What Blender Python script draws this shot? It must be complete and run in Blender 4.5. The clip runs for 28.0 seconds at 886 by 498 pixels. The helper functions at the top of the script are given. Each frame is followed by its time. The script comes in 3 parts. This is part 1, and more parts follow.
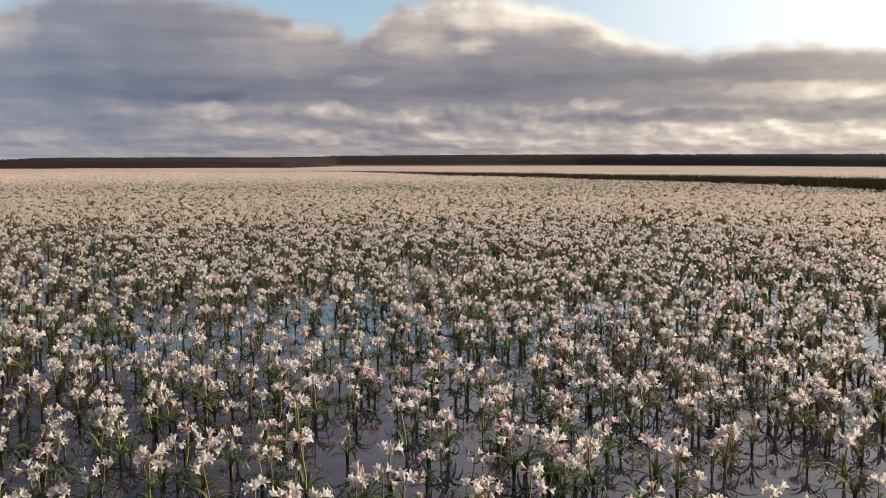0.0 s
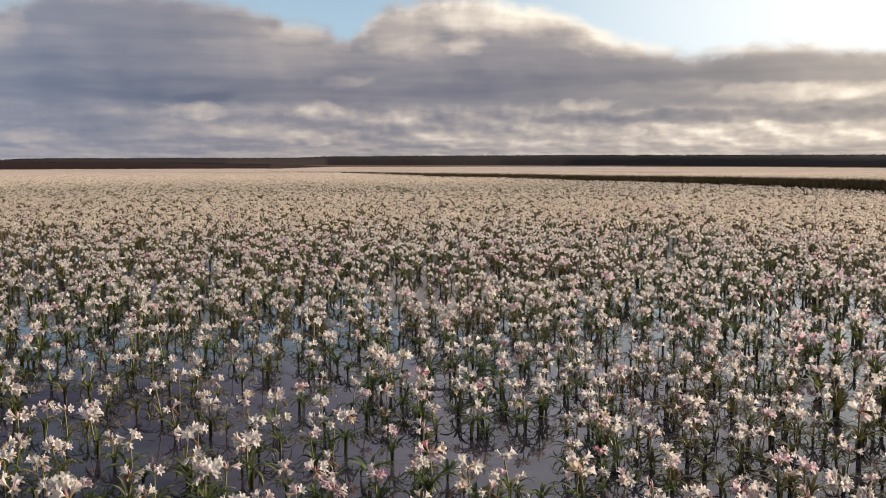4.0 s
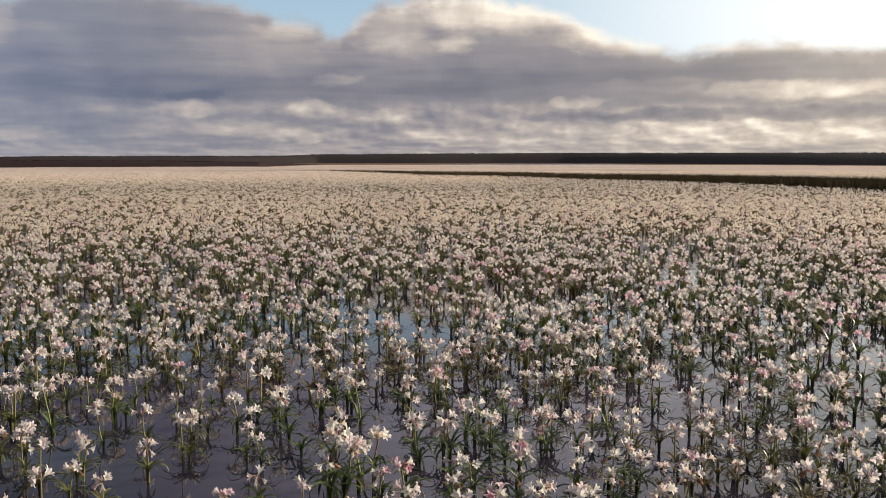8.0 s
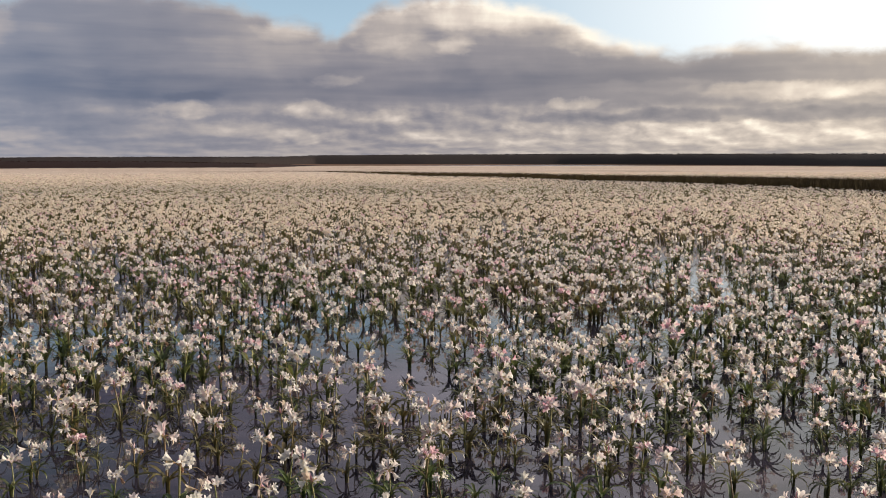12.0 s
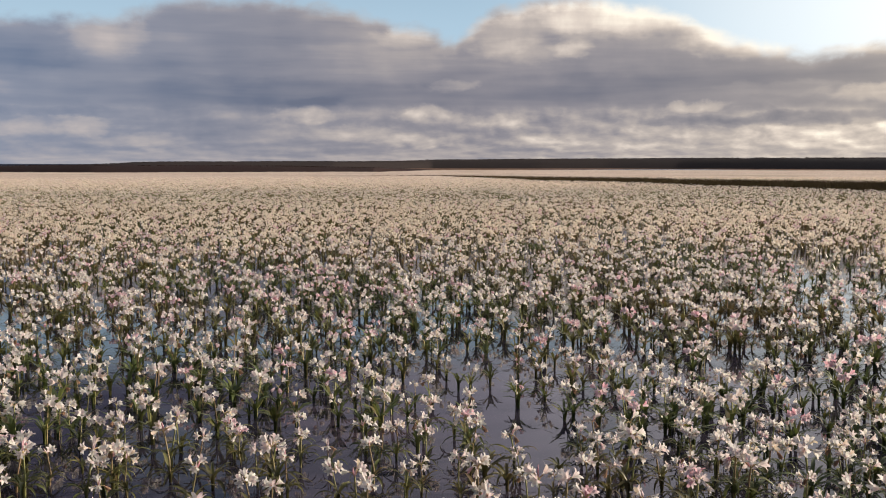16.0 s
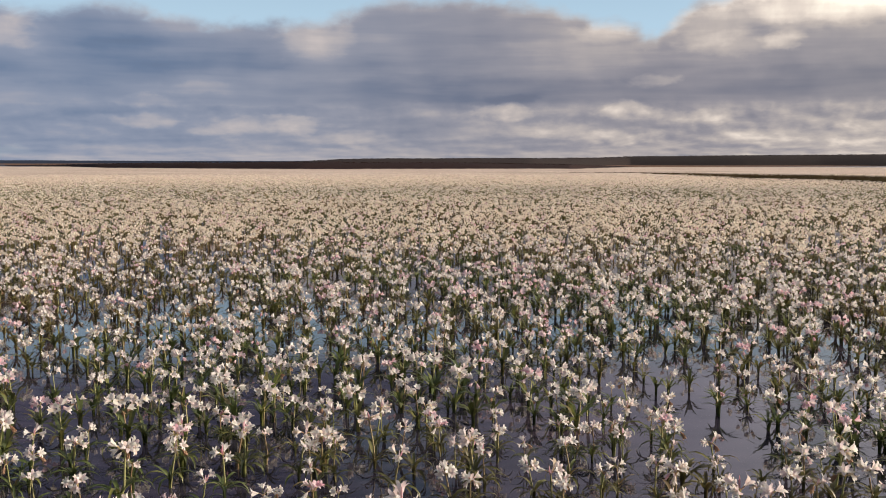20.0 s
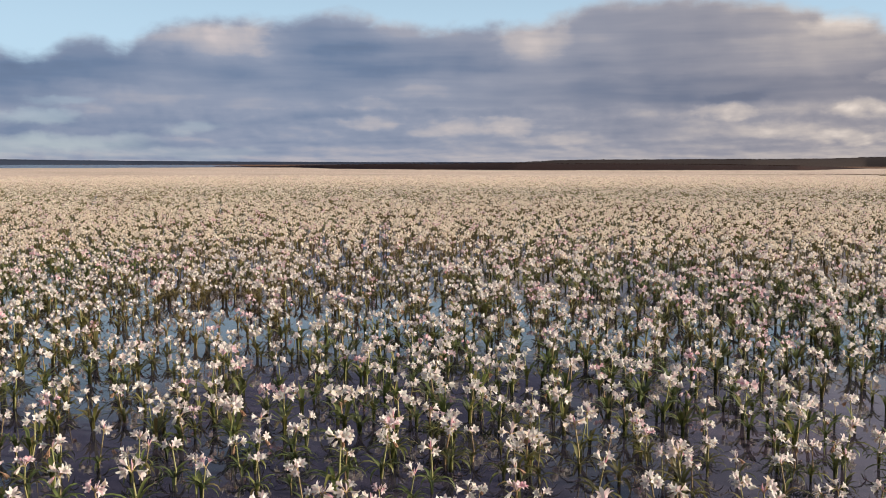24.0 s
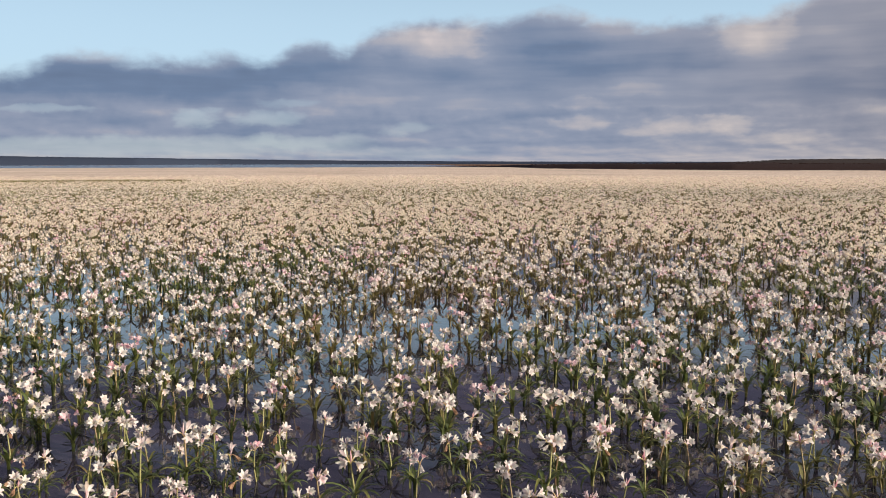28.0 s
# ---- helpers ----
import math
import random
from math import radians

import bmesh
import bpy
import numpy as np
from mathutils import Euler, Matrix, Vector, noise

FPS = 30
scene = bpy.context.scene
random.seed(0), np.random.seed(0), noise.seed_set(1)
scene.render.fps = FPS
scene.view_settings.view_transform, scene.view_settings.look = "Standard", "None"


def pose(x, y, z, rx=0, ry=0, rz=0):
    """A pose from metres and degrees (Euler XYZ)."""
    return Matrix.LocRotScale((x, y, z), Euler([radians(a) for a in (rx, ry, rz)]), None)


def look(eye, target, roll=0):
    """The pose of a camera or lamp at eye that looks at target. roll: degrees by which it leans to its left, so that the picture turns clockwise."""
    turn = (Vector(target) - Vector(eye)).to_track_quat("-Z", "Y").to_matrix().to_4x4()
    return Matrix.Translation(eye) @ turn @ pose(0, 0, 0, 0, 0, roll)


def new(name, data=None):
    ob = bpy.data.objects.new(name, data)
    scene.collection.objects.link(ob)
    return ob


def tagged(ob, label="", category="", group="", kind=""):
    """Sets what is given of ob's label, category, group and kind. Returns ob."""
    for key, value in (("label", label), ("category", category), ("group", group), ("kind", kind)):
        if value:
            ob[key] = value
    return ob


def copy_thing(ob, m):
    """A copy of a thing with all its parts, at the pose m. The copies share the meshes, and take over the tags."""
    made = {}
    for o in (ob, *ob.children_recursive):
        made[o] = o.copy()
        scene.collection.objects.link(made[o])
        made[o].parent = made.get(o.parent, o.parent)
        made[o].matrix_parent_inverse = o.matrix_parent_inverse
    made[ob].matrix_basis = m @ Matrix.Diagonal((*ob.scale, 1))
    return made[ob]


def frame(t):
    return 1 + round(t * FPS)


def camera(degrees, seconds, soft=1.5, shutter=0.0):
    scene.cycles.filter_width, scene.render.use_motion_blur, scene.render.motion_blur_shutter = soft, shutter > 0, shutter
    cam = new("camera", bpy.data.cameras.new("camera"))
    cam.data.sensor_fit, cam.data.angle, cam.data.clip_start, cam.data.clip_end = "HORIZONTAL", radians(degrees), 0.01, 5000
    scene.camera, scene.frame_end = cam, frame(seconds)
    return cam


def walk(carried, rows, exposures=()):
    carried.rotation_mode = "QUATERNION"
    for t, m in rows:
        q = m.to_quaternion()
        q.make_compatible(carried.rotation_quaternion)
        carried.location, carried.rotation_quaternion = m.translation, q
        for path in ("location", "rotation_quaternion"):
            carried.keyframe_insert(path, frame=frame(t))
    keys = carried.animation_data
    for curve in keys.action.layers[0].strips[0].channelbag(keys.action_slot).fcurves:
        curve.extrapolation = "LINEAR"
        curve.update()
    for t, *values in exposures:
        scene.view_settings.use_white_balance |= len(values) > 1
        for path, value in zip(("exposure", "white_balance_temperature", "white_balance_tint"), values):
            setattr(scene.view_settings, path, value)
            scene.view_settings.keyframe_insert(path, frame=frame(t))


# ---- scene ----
# ---------------------------------------------------------------- camera
cam = camera(49.7, 28.0, soft=1.0)
walk(cam, [
    (0.0, pose(0.000, 0.000, 2.434, 84.796, 0.000, 0.001)),
    (0.5, pose(-0.011, 0.387, 2.439, 84.830, 0.000, -0.070)),
    (1.0, pose(-0.027, 0.787, 2.452, 84.864, 0.000, -0.149)),
    (1.5, pose(-0.045, 1.205, 2.455, 84.872, 0.000, -0.258)),
    (2.0, pose(-0.043, 1.625, 2.456, 84.874, 0.000, -0.307)),
    (2.5, pose(-0.039, 2.031, 2.456, 84.852, 0.000, -0.355)),
    (3.0, pose(-0.040, 2.424, 2.453, 84.865, 0.000, -0.456)),
    (3.5, pose(-0.034, 2.821, 2.448, 84.854, 0.000, -0.505)),
    (5.5, pose(-0.005, 4.419, 2.448, 84.754, 0.000, -0.831)),
    (6.0, pose(0.003, 4.821, 2.444, 84.725, 0.000, -0.875)),
    (6.5, pose(-0.008, 5.216, 2.444, 84.707, 0.000, -1.002)),
    (7.0, pose(-0.017, 5.603, 2.461, 84.722, 0.000, -1.096)),
    (7.5, pose(-0.009, 5.951, 2.458, 84.717, 0.000, -1.138)),
    (8.0, pose(0.003, 6.310, 2.444, 84.712, 0.000, -1.144)),
    (8.5, pose(0.017, 6.669, 2.434, 84.699, 0.000, -1.169)),
    (9.0, pose(0.026, 7.018, 2.429, 84.698, 0.000, -1.195)),
    (9.5, pose(0.037, 7.367, 2.424, 84.713, 0.000, -1.206)),
    (10.0, pose(0.040, 7.717, 2.421, 84.711, 0.000, -1.263)),
    (10.5, pose(0.051, 8.048, 2.419, 84.707, 0.000, -1.299)),
    (11.0, pose(0.059, 8.363, 2.424, 84.718, 0.000, -1.332)),
    (11.5, pose(0.074, 8.678, 2.431, 84.741, 0.000, -1.372)),
    (13.5, pose(0.113, 9.839, 2.422, 84.834, 0.000, 0.190)),
    (14.0, pose(0.118, 10.104, 2.418, 84.831, 0.000, 0.889)),
    (14.5, pose(0.120, 10.347, 2.407, 84.860, 0.000, 1.906)),
    (15.0, pose(0.121, 10.570, 2.407, 84.883, 0.000, 2.344)),
    (15.5, pose(0.118, 10.675, 2.406, 84.958, 0.000, 3.888)),
    (16.0, pose(0.122, 10.675, 2.415, 85.023, 0.000, 5.693)),
    (16.5, pose(0.121, 10.644, 2.422, 85.008, 0.000, 7.127)),
    (17.0, pose(0.114, 10.619, 2.430, 84.959, 0.000, 8.450)),
    (17.5, pose(0.104, 10.607, 2.438, 84.901, 0.000, 10.127)),
    (18.0, pose(0.108, 10.606, 2.445, 84.860, 0.000, 11.677)),
    (18.5, pose(0.105, 10.588, 2.446, 84.850, 0.000, 12.945)),
    (19.0, pose(0.101, 10.578, 2.446, 84.828, 0.000, 14.183)),
    (19.5, pose(0.099, 10.582, 2.450, 84.837, 0.000, 15.716)),
    (20.0, pose(0.106, 10.573, 2.457, 84.833, 0.000, 17.384)),
    (20.5, pose(0.109, 10.570, 2.458, 84.816, 0.000, 18.940)),
    (21.0, pose(0.103, 10.569, 2.454, 84.819, 0.000, 20.544)),
    (21.5, pose(0.111, 10.566, 2.452, 84.847, 0.000, 22.164)),
    (23.5, pose(0.145, 10.552, 2.468, 84.917, 0.000, 28.389)),
    (24.0, pose(0.146, 10.556, 2.476, 84.903, 0.000, 30.117)),
    (24.5, pose(0.153, 10.559, 2.481, 84.939, 0.000, 31.808)),
    (25.0, pose(0.142, 10.558, 2.489, 84.919, 0.000, 33.370)),
    (25.5, pose(0.130, 10.564, 2.495, 84.901, 0.000, 34.892)),
    (26.0, pose(0.122, 10.563, 2.499, 84.898, 0.000, 36.469)),
    (26.5, pose(0.102, 10.565, 2.495, 84.898, 0.000, 38.103)),
    (27.0, pose(0.088, 10.571, 2.493, 84.893, 0.000, 39.783)),
    (27.5, pose(0.085, 10.578, 2.491, 84.903, 0.000, 41.268)),
    (28.0, pose(0.085, 10.562, 2.501, 84.881, 0.000, 42.614)),
], exposures=[(0.0, 0.36), (12.5, 0.36), (21.0, 0.51), (28.0, 0.58)])

# ---------------------------------------------------------------- sky and sun
SUN_AZ, SUN_EL = -73.0, 16.0     # degrees, counted from +y, positive to the left of it


def toward(az, el):
    """The unit direction to a bearing (left of +y) and an elevation, in degrees."""
    a, e = radians(az), radians(el)
    return Vector((-math.sin(a) * math.cos(e), math.cos(a) * math.cos(e), math.sin(e)))


class Nodes:
    """Short hand for building node trees."""

    def __init__(self, tree):
        self.tree = tree
        tree.nodes.clear()

    def add(self, kind):
        return self.tree.nodes.new(kind)

    def put(self, socket, value):
        if isinstance(value, bpy.types.NodeSocket):
            self.tree.links.new(value, socket)
        else:
            socket.default_value = value

    def math(self, op, a, b=0.0, c=0.0, clamp=False):
        n = self.add("ShaderNodeMath")
        n.operation, n.use_clamp = op, clamp
        for socket, value in zip(n.inputs, (a, b, c)):
            self.put(socket, value)
        return n.outputs[0]

    def vec(self, x, y, z=0.0):
        n = self.add("ShaderNodeCombineXYZ")
        for socket, value in zip(n.inputs, (x, y, z)):
            self.put(socket, value)
        return n.outputs[0]

    def noise(self, vector, scale, detail=4.0, rough=0.55, warp=0.0):
        n = self.add("ShaderNodeTexNoise")
        self.put(n.inputs["Vector"], vector)
        for key, value in (("Scale", scale), ("Detail", detail), ("Roughness", rough), ("Distortion", warp)):
            n.inputs[key].default_value = value
        return n.outputs["Fac"]

    def ramp(self, fac, stops, mode="LINEAR"):
        n = self.add("ShaderNodeValToRGB")
        n.color_ramp.interpolation = mode
        while len(n.color_ramp.elements) < len(stops):
            n.color_ramp.elements.new(0.5)
        for e, (at, colour) in zip(n.color_ramp.elements, stops):
            e.position = at
            e.color = (*colour, 1.0) if len(colour) == 3 else colour
        self.put(n.inputs[0], fac)
        return n.outputs[0]

    def step(self, value, lo, hi):
        """0 below lo, 1 above hi, smooth between."""
        n = self.add("ShaderNodeMapRange")
        n.interpolation_type = "SMOOTHSTEP"
        for key, v in (("Value", value), ("From Min", lo), ("From Max", hi)):
            self.put(n.inputs[key], v)
        return n.outputs[0]

    def mix(self, fac, a, b, blend="MIX"):
        n = self.add("ShaderNodeMix")
        n.data_type, n.blend_type = "RGBA", blend
        self.put(n.inputs[0], fac)
        self.put(n.inputs[6], a if isinstance(a, bpy.types.NodeSocket) else (*a, 1.0))
        self.put(n.inputs[7], b if isinstance(b, bpy.types.NodeSocket) else (*b, 1.0))
        return n.outputs[2]

    def curve(self, value, points):
        n = self.add("ShaderNodeFloatCurve")
        c = n.mapping.curves[0]
        while len(c.points) < len(points):
            c.points.new(0.5, 0.5)
        for p, at in zip(c.points, points):
            p.location = at
        n.mapping.update()
        self.put(n.inputs["Value"], value)
        return n.outputs[0]


# bearing and elevation of the upper edge of the cloud bank
CLOUD_TOP = [(-58, 7.2), (-40, 6.4), (-25, 6.2), (-19, 6.6), (-15, 6.3), (-12, 6.9), (-9.9, 7.6), (-8, 8.5), (-5, 9.3), (-1, 9.7), (1.5, 9.3),
             (3.2, 8.8), (4.4, 7.7), (5.2, 7.3), (6.5, 7.9), (9, 8.3), (12, 9.2), (18, 9.5), (21, 9.3), (24, 8.4), (27, 8.1), (30, 8.0), (34, 8.4), (37, 8.8),
             (39.5, 8.3), (43, 8.3), (45.5, 8.0), (47.5, 7.2), (48.6, 6.5), (50, 7.0), (51.5, 6.8), (53, 5.9), (56, 6.2), (58.5, 5.8), (62, 6.1), (64.5, 5.9), (66.5, 4.9), (70, 4.8), (80, 5.2), (100, 7.0)]
# soft lighter and darker masses in the bank: bearing, elevation, half-width, half-height, strength
MASSES_RIGHT = [(-5.0, 8.6, 4.4, 0.9, 0.62), (-2.0, 6.9, 0.9, 0.45, 0.25), (-11.5, 7.2, 2.6, 0.9, 0.55), (-20.0, 6.5, 4.0, 0.35, 0.32), (-18.0, 5.2, 8.0, 0.7, -0.08),
                (-21.5, 3.95, 4.5, 0.42, 0.60), (-9.2, 3.42, 1.2, 0.22, 0.36), (-17.0, 2.62, 9.0, 0.3, -0.34), (-11.0, 4.7, 9.0, 1.1, -0.16), (-18.5, 1.6, 7.0, 0.7, 0.40), (-14.0, 4.3, 3.5, 0.3, 0.16), (-24.0, 5.2, 2.5, 1.6, 0.20)]
MASSES_AHEAD = [(2.2, 7.7, 1.7, 0.9, 0.34), (0.3, 6.7, 2.4, 0.5, 0.22), (7.8, 7.5, 1.6, 0.45, 0.22), (4.9, 4.75, 0.9, 0.28, 0.28), (-1.0, 4.3, 7.0, 0.8, -0.12), (16.0, 4.1, 8.0, 0.75, -0.22), (19.0, 5.5, 7.0, 0.8, -0.12),
                (14.0, 2.95, 1.5, 0.36, 0.32), (6.5, 3.0, 1.5, 0.42, 0.30), (2.3, 2.6, 1.8, 0.32, 0.26), (6.8, 1.45, 1.9, 0.3, 0.30), (-1.2, 1.5, 1.9, 0.4, 0.28), (-6.5, 1.6, 2.3, 0.5, 0.28),
                (-1.2, 2.5, 1.4, 0.28, -0.12), (20.0, 2.2, 5.0, 0.45, -0.06), (13.4, 3.75, 1.2, 0.25, -0.12), (18.5, 7.6, 5.5, 0.9, -0.05), (10.0, 6.2, 7.0, 0.6, 0.04), (10.5, 1.9, 2.2, 0.35, 0.16)]
MASSES_LEFT = [(25.0, 7.1, 1.6, 1.0, 0.21), (37.0, 7.3, 3.0, 1.0, -0.16), (31.5, 6.3, 4.5, 0.9, -0.22), (36.0, 5.2, 6.0, 0.6, -0.12), (41.6, 7.4, 1.6, 0.8, 0.12), (34.3, 3.5, 1.7, 0.3, 0.20),
               (34.7, 2.4, 1.6, 0.34, 0.18), (29.7, 1.9, 1.6, 0.4, 0.16), (26.3, 2.2, 1.2, 0.42, 0.24), (25.0, 2.95, 6.0, 0.22, -0.12), (31.5, 4.2, 1.7, 0.32, 0.10), (21.0, 5.0, 3.0, 0.5, 0.05),
               (22.5, 1.4, 2.0, 0.35, 0.14), (40.0, 1.9, 3.0, 0.4, -0.05)]
MASSES_FAR_LEFT = [(60.0, 4.9, 9.0, 1.0, -0.26), (43.8, 7.1, 2.6, 0.8, 0.25), (47.5, 3.9, 2.3, 0.45, 0.14), (50.5, 5.6, 3.5, 0.9, -0.14), (55.0, 2.0, 1.8, 0.5, -0.16), (48.0, 1.05, 1.2, 0.25, -0.16),
                   (62.0, 2.1, 4.0, 0.5, -0.08), (40.5, 3.9, 3.0, 0.4, 0.06), (62.5, 6.0, 1.8, 0.35, 0.20), (45.0, 5.6, 4.0, 0.5, -0.08), (38.0, 2.9, 3.0, 0.3, -0.08)]
# clear sky showing through the bank: bearing, elevation, half-width, half-height, share
GAPS = [(57.0, 2.6, 1.1, 0.45, 0.75), (53.0, 2.6, 1.5, 0.4, 0.7), (61.0, 0.9, 9.0, 0.55, 0.8), (50.5, 1.25, 3.0, 0.35, 0.6), (44.6, 2.05, 1.2, 0.3, 0.5), (65.0, 2.95, 1.8, 0.18, 0.5), (51.6, 3.5, 1.2, 0.25, 0.4), (45.5, 0.6, 4.0, 0.3, 0.4)]

world = bpy.data.worlds.new("sky")
scene.world = world
world.use_nodes = True
w = Nodes(world.node_tree)
sky = w.add("ShaderNodeTexSky")
sky.sky_type, sky.sun_disc = "NISHITA", False
sky.sun_elevation, sky.sun_rotation = radians(SUN_EL), radians(-SUN_AZ)
sky.altitude, sky.air_density, sky.dust_density, sky.ozone_density = 1100.0, 1.0, 0.6, 1.5
coords = w.add("ShaderNodeTexCoord").outputs["Generated"]
split = w.add("ShaderNodeSeparateXYZ")
w.put(split.inputs[0], coords)
dx, dy, dz = split.outputs
bearing = w.math("MULTIPLY", w.math("ARCTAN2", w.math("MULTIPLY", dx, -1.0), dy), 180 / math.pi)
elev = w.math("MULTIPLY", w.math("ARCSINE", dz), 180 / math.pi)
stack = w.math("LOGARITHM", w.math("ADD", w.math("MAXIMUM", elev, 0.0), 0.8), math.e)   # layers crowd toward the horizon


def billow(wide, rows, seed, detail, warp):
    """A field of cloud lumps, and its relief as lit from above on the sunny side."""
    here = w.noise(w.vec(w.math("DIVIDE", bearing, wide), w.math("MULTIPLY", stack, rows), seed), 1.0, detail, 0.5, warp)
    lit = w.noise(w.vec(w.math("SUBTRACT", w.math("DIVIDE", bearing, wide), 0.16), w.math("ADD", w.math("MULTIPLY", stack, rows), 0.24), seed), 1.0, detail, 0.5, warp)
    return here, w.math("SUBTRACT", here, lit)


big, big_lit = billow(7.0, 1.7, 0.0, 2.0, 0.2)
puff, puff_lit = billow(2.0, 3.0, 17.0, 4.0, 0.15)
streak = w.noise(w.vec(w.math("DIVIDE", bearing, 8.0), w.math("DIVIDE", elev, 0.75), 3.0), 1.0, 3.0, 0.5, 0.25)
edge = w.noise(w.vec(w.math("DIVIDE", bearing, 2.0), w.math("DIVIDE", elev, 1.2), 5.0), 1.0, 5.0, 0.55, 0.2)
fray = w.noise(w.vec(w.math("DIVIDE", bearing, 2.2), w.math("DIVIDE", elev, 1.0), 11.0), 1.0, 3.0, 0.55)
top = w.math("MULTIPLY", w.curve(w.math("DIVIDE", w.math("ADD", bearing, 60.0), 160.0), [((a + 60) / 160, e / 12) for a, e in CLOUD_TOP]), 12.0)
top = w.math("ADD", top, w.math("MULTIPLY", w.math("SUBTRACT", edge, 0.5), 1.5))
over = w.math("SUBTRACT", top, elev)                       # degrees below the upper edge
cover = w.step(over, -0.4, 0.65)
frayed_b = w.math("ADD", bearing, w.math("MULTIPLY", w.math("SUBTRACT", fray, 0.5), 3.4))
frayed_e = w.math("ADD", elev, w.math("MULTIPLY", w.math("SUBTRACT", edge, 0.5), 1.1))


def blots(rows):
    """Soft frayed ovals, summed."""
    total = 0.0
    for az, el, wide, high, amount in rows:
        u = w.math("DIVIDE", w.math("SUBTRACT", frayed_b, az), wide)
        v = w.math("DIVIDE", w.math("SUBTRACT", frayed_e, el), high)
        r2 = w.math("ADD", w.math("MULTIPLY", u, u), w.math("MULTIPLY", v, v))
        total = w.math("ADD", total, w.math("MULTIPLY", w.step(r2, 2.7, 0.0), amount))
    return total


cover = w.math("MULTIPLY", cover, w.math("SUBTRACT", 1.0, w.math("MULTIPLY", w.math("MINIMUM", blots(GAPS), 1.0), 0.52)))
# light and dark within the bank: a smooth dark middle, a row of small heaped clouds below it, softly lit tops
low = w.math("SUBTRACT", 1.0, w.step(frayed_e, 2.9, 3.7))
sunny = w.math("SUBTRACT", 1.0, w.step(bearing, -14.0, 24.0))
tone = w.math("ADD", 0.265, w.math("MULTIPLY", w.math("SUBTRACT", big, 0.5), 0.22))
tone = w.math("ADD", tone, w.math("MULTIPLY", big_lit, 0.35))
tone = w.math("ADD", tone, w.math("MULTIPLY", w.math("SUBTRACT", streak, 0.5), 0.34))
tone = w.math("ADD", tone, w.math("MULTIPLY", low, w.math("ADD", 0.05, w.math("MULTIPLY", sunny, 0.10))))
tone = w.math("ADD", tone, w.math("MULTIPLY", w.math("ADD", w.math("SUBTRACT", puff, 0.5), w.math("MULTIPLY", puff_lit, 1.6)), w.math("MULTIPLY", w.math("ADD", 0.20, w.math("MULTIPLY", low, 0.80)), w.math("ADD", 0.17, w.math("MULTIPLY", sunny, 0.26)))))
tone = w.math("ADD", tone, w.math("MULTIPLY", w.step(elev, 5.4, 7.4), 0.07))
tone = w.math("SUBTRACT", tone, w.math("MULTIPLY", w.step(bearing, 24.0, 50.0), 0.07))
tone = w.math("ADD", tone, w.math("MULTIPLY", w.math("SUBTRACT", 1.0, w.step(over, 0.0, 1.1)), w.math("SUBTRACT", 0.26, w.math("MULTIPLY", w.step(bearing, 2.0, 16.0), 0.14))))
tone = w.math("ADD", tone, w.math("MULTIPLY", w.math("SUBTRACT", 1.0, w.step(elev, 0.2, 1.1)), 0.10))
masses = blots(MASSES_RIGHT + MASSES_AHEAD + MASSES_LEFT + MASSES_FAR_LEFT)
tone = w.math("ADD", tone, w.math("MULTIPLY", masses, w.math("ADD", 0.4, w.math("MULTIPLY", puff, 0.8))))
depth = w.math("DIVIDE", w.math("ADD", tone, 0.3), 1.3)
cloud = w.ramp(depth, [(0.0, (0.10, 0.11, 0.155)), (0.231, (0.15, 0.160, 0.212)), (0.462, (0.278, 0.264, 0.292)), (0.654, (0.455, 0.405, 0.385)), (0.831, (0.72, 0.63, 0.56)), (1.000, (1.05, 0.96, 0.82))])
cool = w.ramp(depth, [(0.0, (0.095, 0.13, 0.205)), (0.231, (0.135, 0.188, 0.292)), (0.462, (0.242, 0.278, 0.368)), (0.654, (0.42, 0.398, 0.425)), (0.831, (0.63, 0.545, 0.53)), (1.000, (0.84, 0.76, 0.69))])
cloud = w.mix(w.step(bearing, 2.0, 42.0), cloud, cool)
# clear sky above, whitened by thin haze toward the sun and the horizon
glow_at = w.add("ShaderNodeVectorMath")
glow_at.operation = "DOT_PRODUCT"
w.put(glow_at.inputs[0], coords)
glow_at.inputs[1].default_value = toward(-66.0, SUN_EL)
near_sun = w.step(glow_at.outputs["Value"], 0.35, 0.95)
clear = w.mix(1.0, sky.outputs[0], (0.085, 0.085, 0.085), "MULTIPLY")
haze = w.math("MULTIPLY", w.math("SUBTRACT", 1.0, w.step(elev, 6.0, 20.0)), 0.82)
clear = w.mix(haze, clear, w.mix(w.step(elev, 1.0, 6.0), (0.50, 0.57, 0.60), (0.46, 0.63, 0.775)))
clear = w.mix(near_sun, clear, (1.3, 1.28, 1.22))
cloud = w.mix(w.math("MULTIPLY", near_sun, 0.28), cloud, (1.0, 0.82, 0.56))
